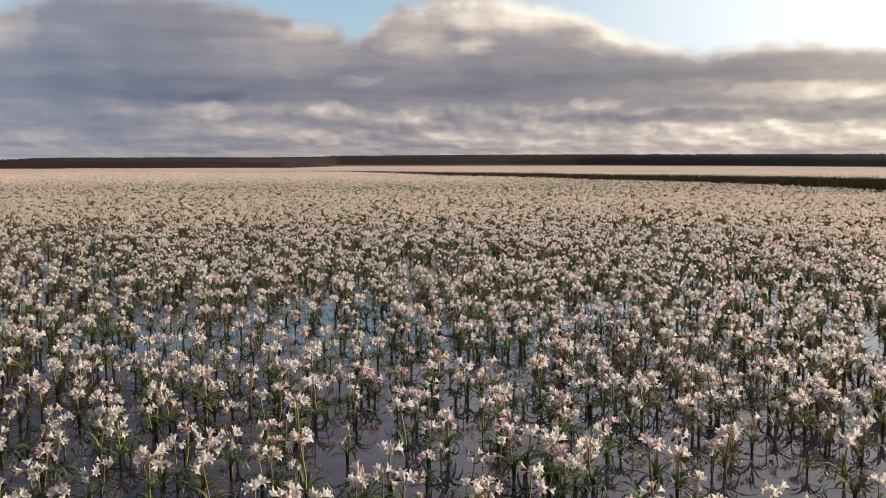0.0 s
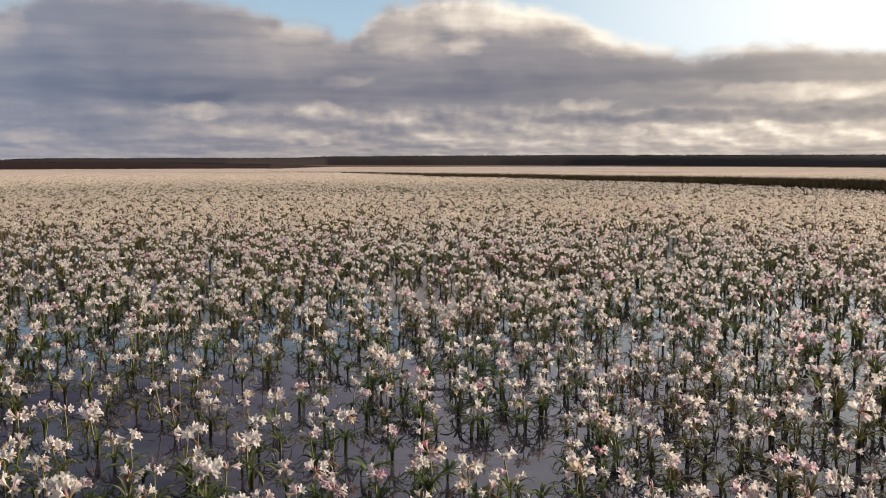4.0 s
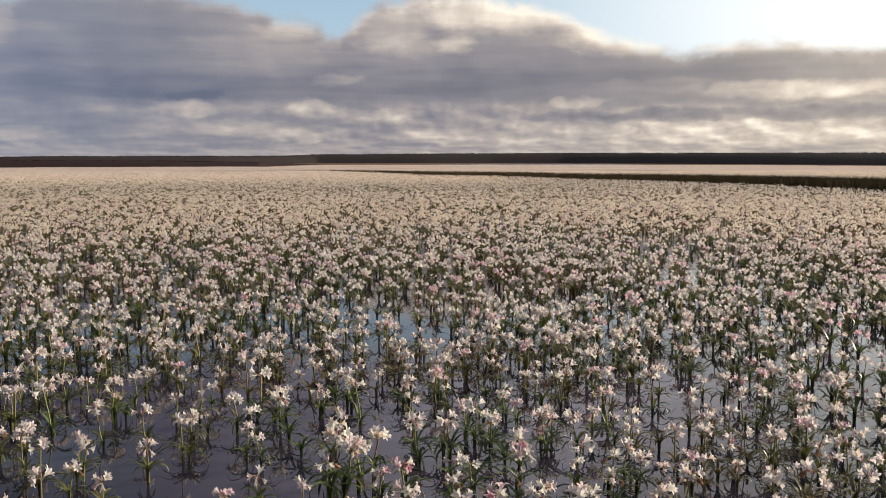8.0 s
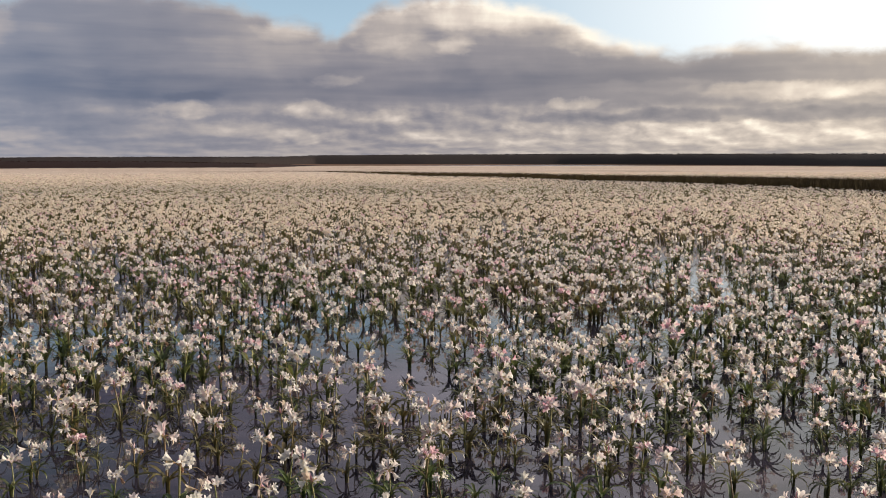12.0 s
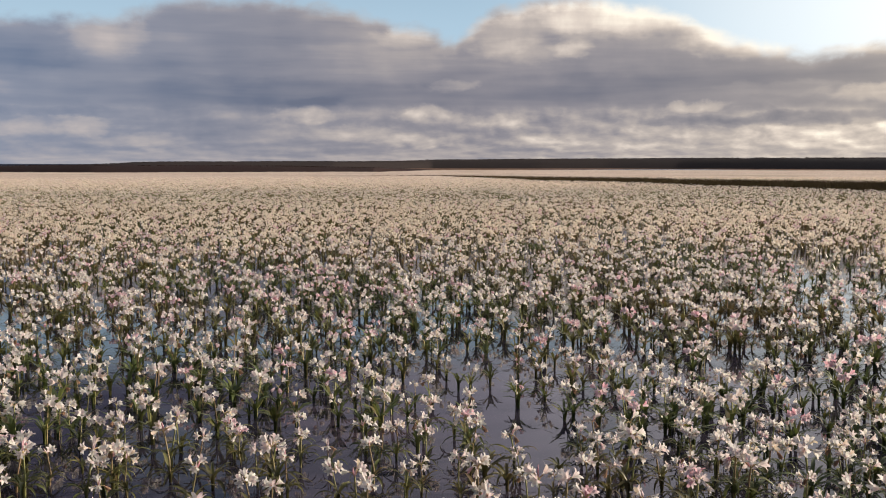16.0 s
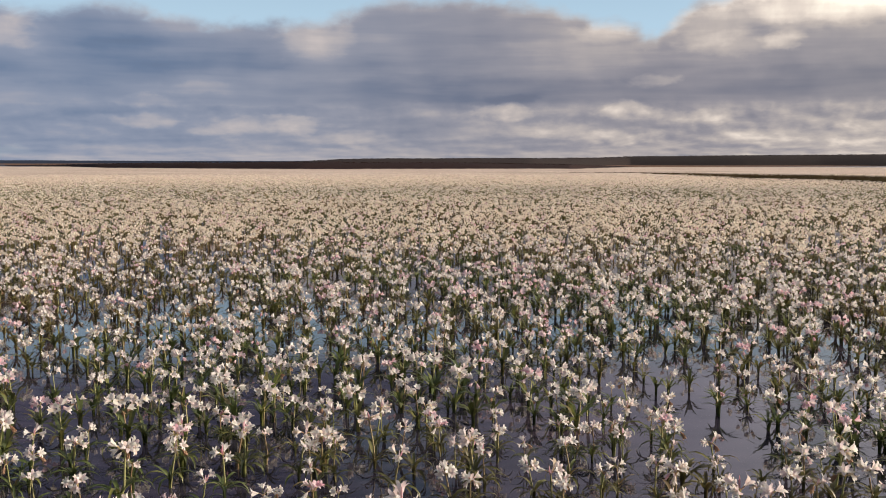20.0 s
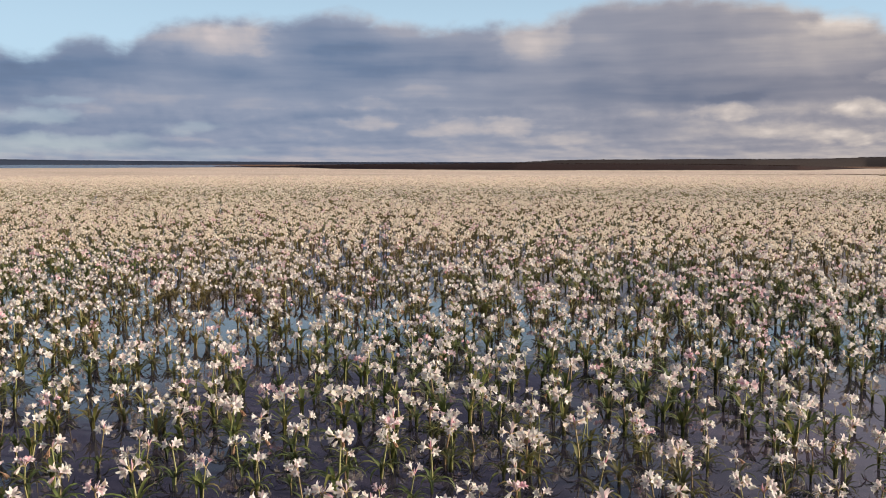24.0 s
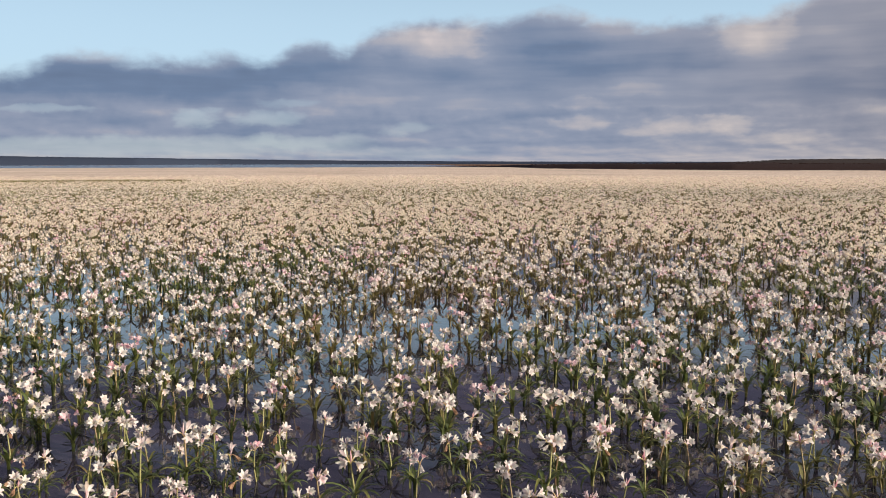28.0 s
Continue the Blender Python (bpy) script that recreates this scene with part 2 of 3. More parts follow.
# broken cloud added unseen higher up to tone the water: bright sunward, grey away
high = w.math("MULTIPLY", w.step(elev, 9.9, 13.0), w.step(bearing, -50.0, 0.0))
high = w.math("MULTIPLY", high, w.math("SUBTRACT", 1.0, w.step(elev, 35.0, 60.0)))
patches = w.noise(w.vec(w.math("DIVIDE", bearing, 14.0), w.math("DIVIDE", elev, 6.0), 9.0), 1.0, 4.0, 0.5, 0.3)
high = w.math("MULTIPLY", high, w.step(patches, 0.28, 0.50))
cloud = w.mix(high, cloud, w.mix(w.step(bearing, -16.0, 24.0), w.ramp(patches, [(0.3, (1.15, 1.07, 1.15)), (0.7, (0.84, 0.79, 0.92))]), w.ramp(patches, [(0.3, (0.18, 0.18, 0.265)), (0.7, (0.09, 0.09, 0.155))])))
cover = w.math("MAXIMUM", cover, high)
back = w.add("ShaderNodeBackground")
w.put(back.inputs["Color"], w.mix(cover, clear, cloud))
back.inputs["Strength"].default_value = 0.81
w.tree.links.new(back.outputs[0], w.add("ShaderNodeOutputWorld").inputs["Surface"])

sun = new("sun", bpy.data.lights.new("sun", "SUN"))
sun.data.energy, sun.data.angle, sun.data.color = 5.0, radians(2.0), (1.0, 0.86, 0.71)
sun.matrix_world = look(toward(SUN_AZ, SUN_EL) * 50, (0, 0, 0))


# ---------------------------------------------------------------- materials
def material(name):
    m = bpy.data.materials.new(name)
    m.use_nodes = True
    return m, Nodes(m.node_tree)


def finish(n, shader, bump=None, strength=0.3, distance=0.02):
    if bump is not None:
        b = n.add("ShaderNodeBump")
        n.put(b.inputs["Height"], bump)
        b.inputs["Strength"].default_value, b.inputs["Distance"].default_value = strength, distance
        n.tree.links.new(b.outputs[0], shader.inputs["Normal"])
    n.tree.links.new(shader.outputs[0], n.add("ShaderNodeOutputMaterial").inputs["Surface"])


def surface(n, colour, rough, metal=0.0, gloss=0.5):
    s = n.add("ShaderNodeBsdfPrincipled")
    n.put(s.inputs["Base Color"], colour if isinstance(colour, bpy.types.NodeSocket) else (*colour, 1.0))
    n.put(s.inputs["Roughness"], rough)
    s.inputs["Metallic"].default_value, s.inputs["Specular IOR Level"].default_value = metal, gloss
    return s


def thin(name, stops, joined, glow=0.4, rough=0.5, scale=60.0, mottle=0.25, patch=None, brown_share=0.1):
    """A thin plant tissue that lets some light through. Its colour varies from piece to piece."""
    m, n = material(name)
    rnd = n.add("ShaderNodeNewGeometry").outputs["Random Per Island"] if joined else n.add("ShaderNodeObjectInfo").outputs["Random"]
    at = n.add("ShaderNodeTexCoord").outputs["Object"]
    tint = n.ramp(rnd, stops)
    spots = n.noise(at, scale, 3.0, 0.6)
    tint = n.mix(mottle, tint, n.mix(1.0, tint, n.ramp(spots, [(0.3, (0.55, 0.52, 0.48)), (0.7, (1.15, 1.15, 1.15))]), "MULTIPLY"))
    if patch:
        # brown laid over the tint: an even share plus broad patches
        tint = n.mix(n.math("ADD", brown_share, n.math("MULTIPLY", n.step(n.noise(at, 0.11, 3.0, 0.6), 0.42, 0.62), 0.55)), tint, patch)
    s = surface(n, tint, rough)
    t = n.add("ShaderNodeBsdfTranslucent")
    n.put(t.inputs["Color"], tint)
    mixed = n.add("ShaderNodeMixShader")
    mixed.inputs[0].default_value = glow
    n.tree.links.new(s.outputs[0], mixed.inputs[1])
    n.tree.links.new(t.outputs[0], mixed.inputs[2])
    n.tree.links.new(mixed.outputs[0], n.add("ShaderNodeOutputMaterial").inputs["Surface"])
    return m


WHITE = [(0.0, (0.78, 0.75, 0.65)), (0.35, (0.80, 0.765, 0.72)), (0.6, (0.765, 0.69, 0.665)), (0.86, (0.74, 0.60, 0.59)), (1.0, (0.69, 0.58, 0.42))]
# white petals with the warmth of light and haze at distance painted in
WARM_LIT_WHITE = [(0.0, (0.84, 0.77, 0.60)), (0.35, (0.86, 0.785, 0.67)), (0.65, (0.83, 0.71, 0.60)), (0.88, (0.79, 0.64, 0.54)), (1.0, (0.74, 0.61, 0.45))]
PINK = [(0.0, (0.80, 0.70, 0.69)), (0.55, (0.78, 0.61, 0.63)), (0.93, (0.72, 0.38, 0.44)), (1.0, (0.80, 0.67, 0.66))]
LEAF = [(0.0, (0.038, 0.065, 0.02)), (0.4, (0.07, 0.105, 0.028)), (0.72, (0.115, 0.165, 0.045)), (0.9, (0.20, 0.21, 0.055)), (1.0, (0.17, 0.13, 0.05))]
STALK = [(0.0, (0.22, 0.24, 0.08)), (0.5, (0.30, 0.28, 0.12)), (1.0, (0.27, 0.18, 0.10))]
TUBE = [(0.0, (0.42, 0.38, 0.14)), (0.5, (0.55, 0.44, 0.20)), (1.0, (0.52, 0.32, 0.20))]
DRY = [(0.0, (0.30, 0.17, 0.10)), (1.0, (0.42, 0.27, 0.17))]


def tissues(end, joined, petals, brown_share=0.1):
    return [thin("white petals" + end, petals, joined, 0.47, 0.55, 70.0, 0.2), thin("pink petals" + end, PINK, joined, 0.47, 0.55, 70.0, 0.2),
            thin("strap leaves" + end, LEAF, joined, 0.34, 0.42, 25.0, 0.5, (0.17, 0.105, 0.042) if joined else None, brown_share), thin("flower stalks" + end, STALK, joined, 0.12, 0.5, 30.0, 0.4),
            thin("withered petals" + end, DRY, joined, 0.25, 0.8, 60.0, 0.5), thin("flower tubes" + end, TUBE, joined, 0.3, 0.5, 60.0, 0.3)]


# the far set has warm light mixed into its white petals and leaves
PLANT_MATS, FIELD_MATS, FAR_MATS = tissues("", False, WHITE), tissues(" in the field", True, WHITE), tissues(" in the distance", True, WARM_LIT_WHITE, 0.32)

water_mat, n = material("shallow muddy water")
at = n.add("ShaderNodeTexCoord").outputs["Object"]
mud = n.ramp(n.noise(at, 0.35, 5.0, 0.6), [(0.3, (0.022, 0.019, 0.029)), (0.55, (0.037, 0.032, 0.046)), (0.75, (0.080, 0.056, 0.070))])
far_out = n.add("ShaderNodeVectorMath")
far_out.operation = "LENGTH"
n.put(far_out.inputs[0], at)
s = surface(n, mud, n.math("ADD", 0.03, n.math("MULTIPLY", n.step(far_out.outputs["Value"], 380.0, 480.0), 0.20)))   # wind ruffles the open water past the lilies
s.inputs["IOR"].default_value = 1.33
ripple = n.add("ShaderNodeMapping")
ripple.inputs["Scale"].default_value = (1.0, 1.6, 1.0)
n.put(ripple.inputs["Vector"], at)
finish(n, s, n.noise(ripple.outputs[0], 5.0, 3.0, 0.5), 0.02, 0.05)

soil_mat, n = material("red sandy soil")
at = n.add("ShaderNodeTexCoord").outputs["Object"]
s = surface(n, n.ramp(n.noise(at, 0.05, 6.0, 0.65), [(0.3, (0.11, 0.058, 0.040)), (0.7, (0.19, 0.12, 0.08))]), 0.95, gloss=0.05)
finish(n, s, n.noise(at, 1.2, 4.0), 0.4, 0.1)

carpet_mat, n = material("distant flower heads")
at = n.add("ShaderNodeTexCoord").outputs["Object"]
fine = n.noise(at, 2.6, 4.0, 0.7)
tint = n.ramp(fine, [(0.32, (0.13, 0.11, 0.05)), (0.47, (0.44, 0.335, 0.255)), (0.64, (0.75, 0.62, 0.515))])
tint = n.mix(0.5, tint, n.ramp(n.noise(at, 0.035, 5.0, 0.65), [(0.32, (0.36, 0.32, 0.25)), (0.46, (0.60, 0.47, 0.39)), (0.68, (0.74, 0.63, 0.54))]))
finish(n, surface(n, tint, 0.9, gloss=0.05), n.noise(at, 2.6, 4.0, 0.7), 0.6, 0.1)


def scrub_material(name, lo, hi):
    m, n = material(name)
    rnd = n.add("ShaderNodeNewGeometry").outputs["Random Per Island"]
    at = n.add("ShaderNodeTexCoord").outputs["Object"]
    tint = n.mix(0.5, n.ramp(rnd, [(0.0, lo), (1.0, hi)]), n.ramp(n.noise(at, 0.6, 4.0, 0.7), [(0.3, lo), (0.7, hi)]))
    finish(n, surface(n, tint, 0.9, gloss=0.05), n.noise(at, 2.0, 3.0), 0.5, 0.2)
    return m


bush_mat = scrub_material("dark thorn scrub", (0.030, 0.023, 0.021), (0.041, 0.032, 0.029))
# blue air haze over the farthest hill is put into this scrub colour
hazed_bush_mat = scrub_material("distant scrub with haze painted in blue-grey", (0.024, 0.032, 0.054), (0.032, 0.042, 0.064))
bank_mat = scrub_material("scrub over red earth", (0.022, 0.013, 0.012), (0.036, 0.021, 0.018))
green_reed_mat = scrub_material("olive green sedge", (0.10, 0.092, 0.034), (0.18, 0.16, 0.062))
reed_mat = scrub_material("brown and green sedge", (0.062, 0.042, 0.022), (0.115, 0.088, 0.040))


# ---------------------------------------------------------------- mesh helpers
def mesh_of(name, verts, tris, slots, materials, smooth=False):
    me = bpy.data.meshes.new(name)
    verts, tris = np.asarray(verts, np.float32), np.asarray(tris, np.int32)
    me.vertices.add(len(verts))
    me.vertices.foreach_set("co", verts.ravel())
    me.loops.add(tris.size)
    me.loops.foreach_set("vertex_index", tris.ravel())
    me.polygons.add(len(tris))
    me.polygons.foreach_set("loop_start", np.arange(0, tris.size, 3, dtype=np.int32))
    for m in materials:
        me.materials.append(m)
    if slots is not None:
        me.polygons.foreach_set("material_index", np.asarray(slots, np.int32))
    if smooth:
        me.polygons.foreach_set("use_smooth", np.ones(len(tris), bool))
    me.update(calc_edges=True)
    return me


def scatter(name, templates, places, turns, sizes, picks, materials, smooth=False):
    """One mesh that holds a copy of templates[pick] at every place. A template: verts, tris, slot per tri."""
    vs, fs, ss, base = [], [], [], 0
    for k, (v, f, slot) in enumerate(templates):
        i = np.where(picks == k)[0]
        if not len(i):
            continue
        c, s_ = np.cos(turns[i])[:, None], np.sin(turns[i])[:, None]
        z = sizes[i][:, None]
        x = (v[None, :, 0] * c - v[None, :, 1] * s_) * z + places[i, 0][:, None]
        y = (v[None, :, 0] * s_ + v[None, :, 1] * c) * z + places[i, 1][:, None]
        h = v[None, :, 2] * z + places[i, 2][:, None]
        vs.append(np.stack([x, y, h], -1).reshape(-1, 3))
        fs.append((f[None] + (base + np.arange(len(i)) * len(v))[:, None, None]).reshape(-1, 3))
        ss.append(np.tile(slot, len(i)))
        base += len(i) * len(v)
    return new(name, mesh_of(name, np.concatenate(vs), np.concatenate(fs), np.concatenate(ss), materials, smooth))


class ValueNoise:
    """Smooth random hills over the plan, from 0 to 1."""

    def __init__(self, cell, seed, size=97):
        self.cell, self.size = cell, size
        self.grid = np.random.default_rng(seed).random((size, size))

    def __call__(self, x, y):
        u, v = np.asarray(x) / self.cell, np.asarray(y) / self.cell
        i, j = np.floor(u).astype(int), np.floor(v).astype(int)
        a, b = u - i, v - j
        a, b = a * a * (3 - 2 * a), b * b * (3 - 2 * b)
        g, s_ = self.grid, self.size
        return ((g[i % s_, j % s_] * (1 - a) + g[(i + 1) % s_, j % s_] * a) * (1 - b)
                + (g[i % s_, (j + 1) % s_] * (1 - a) + g[(i + 1) % s_, (j + 1) % s_] * a) * b)


# ---------------------------------------------------------------- the lily plants
def unit(v):
    return np.asarray(v, float) / np.linalg.norm(v)


def frame_of(d):
    """Two directions square to d."""
    d = unit(d)
    a = unit(np.cross(d, (0, 0, 1) if abs(d[2]) < 0.95 else (1, 0, 0)))
    return d, a, np.cross(d, a)


def leaf(rng, azim, length, width, stem, lean, droop, segs, folded):
    """A strap leaf: it sheathes a short stem, then arches out and over."""
    out, side = np.array([math.cos(azim), math.sin(azim), 0]), np.array([-math.sin(azim), math.cos(azim), 0])
    at, ang, twist = out * 0.007 + np.array([0, 0, -0.04]), 0.05, rng.uniform(-0.5, 0.5)
    verts, tris = [], []
    for k in range(segs + 1):
        t = max(0.0, (k - 1) / (segs - 1))
        half = width / 2 * min(1.0, 0.6 + 1.6 * t) * (1 - max(0.0, t - 0.4) / 0.6) ** 0.7 + 0.0004
        across = side * math.cos(twist * t) + np.array([0, 0, math.sin(twist * t)])
        ahead = out * math.sin(ang) + np.array([0, 0, math.cos(ang)])
        up = np.cross(across, ahead)
        if folded:
            verts += [at - across * half - up * half * 0.35, at, at + across * half - up * half * 0.35]
        else:
            verts += [at - across * half, at + across * half]
        at = at + ahead * (stem + 0.04 if k == 0 else length / (segs - 1))
        ang = lean if k == 0 else ang + droop / (segs - 1) * (0.5 + 1.0 * t)
    m = 3 if folded else 2
    for k in range(segs):
        for j in range(m - 1):
            a, b, c, d = k * m + j, k * m + j + 1, (k + 1) * m + j, (k + 1) * m + j + 1
            tris += [(a, b, d), (a, d, c)]
    return np.array(verts), np.array(tris)


def tube(points, radii, sides):
    verts, tris = [], []
    for k, (p, r) in enumerate(zip(points, radii)):
        d = points[min(k + 1, len(points) - 1)] - points[max(k - 1, 0)]
        _, a, b = frame_of(d)
        for j in range(sides):
            q = 2 * math.pi * j / sides
            verts.append(p + (a * math.cos(q) + b * math.sin(q)) * r)
    for k in range(len(points) - 1):
        for j in range(sides):
            a, b = k * sides + j, k * sides + (j + 1) % sides
            tris += [(a, b, b + sides), (a, b + sides, a + sides)]
    return np.array(verts), np.array(tris)


def merged(pieces):
    vs, fs, base = [], [], 0
    for v, f in pieces:
        vs.append(v)
        fs.append(np.asarray(f) + base)
        base += len(v)
    return np.concatenate(vs), np.concatenate(fs)


def blossom(rng, at, way, size, opening, lod):
    """A short funnel that flares into six pointed petals. opening: 0 shut, 1 wide."""
    d, a, b = frame_of(way)
    throat = at + d * size * 0.26
    pieces = []
    if lod == 0:
        pieces.append(tube([at, at + d * size * 0.12, throat], [size * 0.06, size * 0.085, size * 0.15], 6))
    count = 6 if lod < 2 else 4
    spin = rng.uniform(0, 2)
    for k in range(count):
        q = spin + 2 * math.pi * k / count
        out = a * math.cos(q) + b * math.sin(q)
        side = np.cross(d, out)
        length = size * rng.uniform(0.52, 0.66)
        flare = opening * rng.uniform(0.85, 1.2)
        half = size * (0.135 if k % 2 else 0.165)
        p0 = throat + out * size * 0.12 - d * size * 0.08
        p1 = throat + (d * math.cos(flare * 0.6) + out * math.sin(flare * 0.6)) * length * 0.5 + out * size * 0.11
        p2 = p1 + (d * math.cos(flare * 1.35) + out * math.sin(flare * 1.35)) * length * 0.42
        tip = p2 + (d * math.cos(flare * 2.0) + out * math.sin(flare * 2.0)) * length * 0.2
        if lod == 0:
            v = np.array([p0 - side * half * 0.55, p0 + side * half * 0.55, p1 - side * half, p1 - out * half * 0.25, p1 + side * half,
                          p2 - side * half * 0.6, p2 - out * half * 0.1, p2 + side * half * 0.6, tip])
            f = [(0, 1, 3), (0, 3, 2), (1, 4, 3), (2, 3, 6), (2, 6, 5), (3, 4, 7), (3, 7, 6), (5, 6, 8), (6, 7, 8)]
        elif lod == 1:
            v = np.array([at * 0.5 + p0 * 0.5, p1 - side * half * 1.25, p1 + side * half * 1.25, p2 * 0.4 + tip * 0.6])
            f = [(0, 2, 1), (1, 2, 3)]
        else:
            v = np.array([at, p1 * 0.6 + p2 * 0.4 - side * half * 1.75, p1 * 0.4 + p2 * 0.6 + side * half * 1.75])
            f = [(0, 2, 1)]
        pieces.append((v, np.array(f)))
    return merged(pieces)


def lily(seed, flowers, pink, faded, leaves, tall, lod):
    """The pieces of one plant: (name, verts, tris, slot). Slots: white, pink, leaf, stalk, withered, flower tube."""
    rng = np.random.default_rng(seed)
    out = []
    leaves, stem = (leaves if lod < 2 else 3), rng.uniform(0.06, 0.14)
    for k in range(leaves):
        q = 2 * math.pi * (k + rng.uniform(-0.35, 0.35)) / leaves
        v, f = leaf(rng, q, rng.uniform(0.16, 0.27), rng.uniform(0.020, 0.030) * (1, 1.35, 2.2)[lod], stem * rng.uniform(0.75, 1.2), rng.uniform(0.45, 1.25), rng.uniform(1.7, 3.5), (6, 3, 2)[lod], lod == 0)
        out.append(("leaf", v, f, 2))
    if not flowers and not faded:
        return out
    lean = rng.uniform(-0.16, 0.16, 2)
    foot, head = np.array([0.01, 0, -0.05]), np.array([lean[0] * tall, lean[1] * tall, tall])
    mid = (foot + head) / 2 + np.array([lean[1], -lean[0], 0]) * 0.12
    if lod < 2:
        v, f = tube([foot, mid, head], [0.0078, 0.0066, 0.0058], (6, 3)[lod])
    else:
        v, f = np.array([foot - [0.012, 0, 0], foot + [0.012, 0, 0], head]), np.array([(0, 1, 2)])
    out.append(("flower_stalk", v, f, 3))
    total = flowers + faded
    for k in range(total):
        q = 2 * math.pi * (k + rng.uniform(-0.3, 0.3)) / max(total, 3)
        hang = k >= flowers
        round_about = np.array([math.cos(q), math.sin(q), 0])
        rise = rng.uniform(-1.6, -0.7) if hang else (rng.uniform(-0.55, 0.75) if k else rng.uniform(0.5, 1.6))
        first = unit(round_about + (0, 0, rng.uniform(0.3, 0.8) if hang else rng.uniform(0.9, 2.2)))
        way = unit(round_about + (0, 0, rise))
        reach = rng.uniform(0.034, 0.056)
        bend = head + first * reach * 0.55
        neck = bend + unit(first * 0.35 + way * 0.65) * reach * 0.45
        size = rng.uniform(0.064, 0.086) * (0.85 if hang else 1.0) * (1, 1.1, 1.22)[lod]
        if lod == 0:
            v, f = tube([head, bend, neck], [0.0042, 0.0036, size * 0.06], 5)
        else:
            wide = frame_of(first)[1] * (0.005, 0.005, 0.007)[lod]
            v, f = np.array([head - wide, head + wide, neck]), np.array([(0, 1, 2)])
        out.append(("flower_tube", v, f, 5))
        v, f = blossom(rng, neck, way, size, rng.uniform(0.12, 0.4) if hang else rng.uniform(0.55, 0.98), lod)
        slot = int(rng.choice((0, 0, 1, 4))) if hang else (1 if pink and rng.random() < 0.75 else 0)
        out.append(("flower", v, f, slot))
    for k in range(1 + seed % 2 if lod == 0 and flowers > 2 else 0):
        way = unit((rng.uniform(-0.4, 0.4), rng.uniform(-0.4, 0.4), 1.0))
        tip, side = head + way * rng.uniform(0.06, 0.09), frame_of(way)[1] * 0.004
        v, f = tube([head, head * 0.45 + tip * 0.55 + side, tip], [0.002, 0.006, 0.001], 5)
        out.append(("bud", v, f, 1))
    return out


# flowers, pink, faded, leaves, height of the stalk
FORMS = [(4, 0, 0, 11, 0.28), (3, 0, 1, 10, 0.26), (5, 0, 1, 12, 0.31), (3, 0, 0, 11, 0.27), (6, 0, 0, 10, 0.29), (4, 1, 1, 11, 0.28), (2, 0, 2, 10, 0.25),
         (3, 0, 0, 12, 0.33), (0, 0, 0, 12, 0.36), (5, 0, 2, 11, 0.29), (1, 0, 1, 10, 0.26), (4, 0, 0, 10, 0.35)]
SHARE = np.array([1.2, 1.2, 1.3, 1.0, 1.2, 1.0, 0.6, 1.1, 1.5, 1.0, 0.4, 1.0])
SHARE = SHARE / SHARE.sum()


def joined_template(seed, form, lod):
    pieces = lily(seed, *form, lod)
    v, f = merged([(p[1], p[2]) for p in pieces])
    return v, f, np.concatenate([np.full(len(p[2]), p[3]) for p in pieces])


def tuft_template(seed):
    """A far clump: four ragged heads on their stalks over a few leaves."""
    rng = np.random.default_rng(seed)
    vs, fs, ss, base = [], [], [], 0
    for k in range(4):
        c = np.array([rng.uniform(-0.39, 0.39), rng.uniform(-0.39, 0.39), rng.uniform(0.26, 0.42)])
        foot = np.array([c[0] + rng.uniform(-0.05, 0.05), c[1] + rng.uniform(-0.05, 0.05), 0.0])
        r, slot = rng.uniform(0.060, 0.092), 1 if rng.random() < 0.08 else 0
        for j in range(3):
            q = rng.uniform(0, 1) + 2.09 * j
            way = np.array([math.cos(q), math.sin(q), rng.uniform(-0.3, 0.7)])
            d, a, b = frame_of(way)
            tip = c + d * r * 1.15
            mid, w_ = c + d * r * 0.45, r * 0.62
            vs.append(np.array([mid + a * w_ - b * w_ * 0.5, mid - a * w_ - b * w_ * 0.5, tip + b * w_ * rng.uniform(0.3, 1.0)]))
            fs.append((base, base + 1, base + 2))
            ss.append(slot)
            base += 3
        for j in range(2):
            q = rng.uniform(0, 6.3)
            side, way = np.array([-math.sin(q), math.cos(q), 0]) * 0.03, np.array([math.cos(q), math.sin(q), 0])
            vs.append(np.array([foot - side, foot + side, foot + way * rng.uniform(0.02, 0.16) + (0, 0, rng.uniform(0.18, 0.30))]) if j else np.array([foot - side * 0.5, foot + side * 0.5, c]))
            fs.append((base, base + 1, base + 2))
            ss.append(2 if j else 3)
            base += 3
    return np.concatenate(vs), np.array(fs), np.array(ss)


# ---------------------------------------------------------------- the plan of the pan
def shore(az):
    """Distance to the far shore by bearing, in degrees to the left."""
    return np.interp(az, [-60, -27, -15, -8, 0, 6, 9, 24, 31, 36, 39, 41, 44, 48, 55.5, 60, 67.5, 85, 110], [380, 380, 520, 690, 570, 460, 345, 318, 358, 412, 600, 900, 2250, 2250, 1970, 1470, 1120, 1120, 1120])


def field_end(az):
    """Distance to which the lilies reach."""
    return np.minimum(shore(az) - 4, np.interp(az, [34, 38, 42, 50, 70], [460, 530, 570, 500, 450]))


def bank_front(az):
    """Distance to the near edge of the sedge bank."""
    return np.interp(az, [-60, -24.9, -20, -15.4, -8.8, -3.9, 0, 2.8, 5.5, 10.8, 13], [60, 77, 90, 101, 115, 137, 146, 180, 207, 228, 240])


def bank_depth(az):
    return np.interp(az, [-60, -25, -9, 0, 4, 13], [26, 26, 24, 18, 9, 2])


def polar(x, y):
    return np.degrees(np.arctan2(-x, y)), np.hypot(x, y)


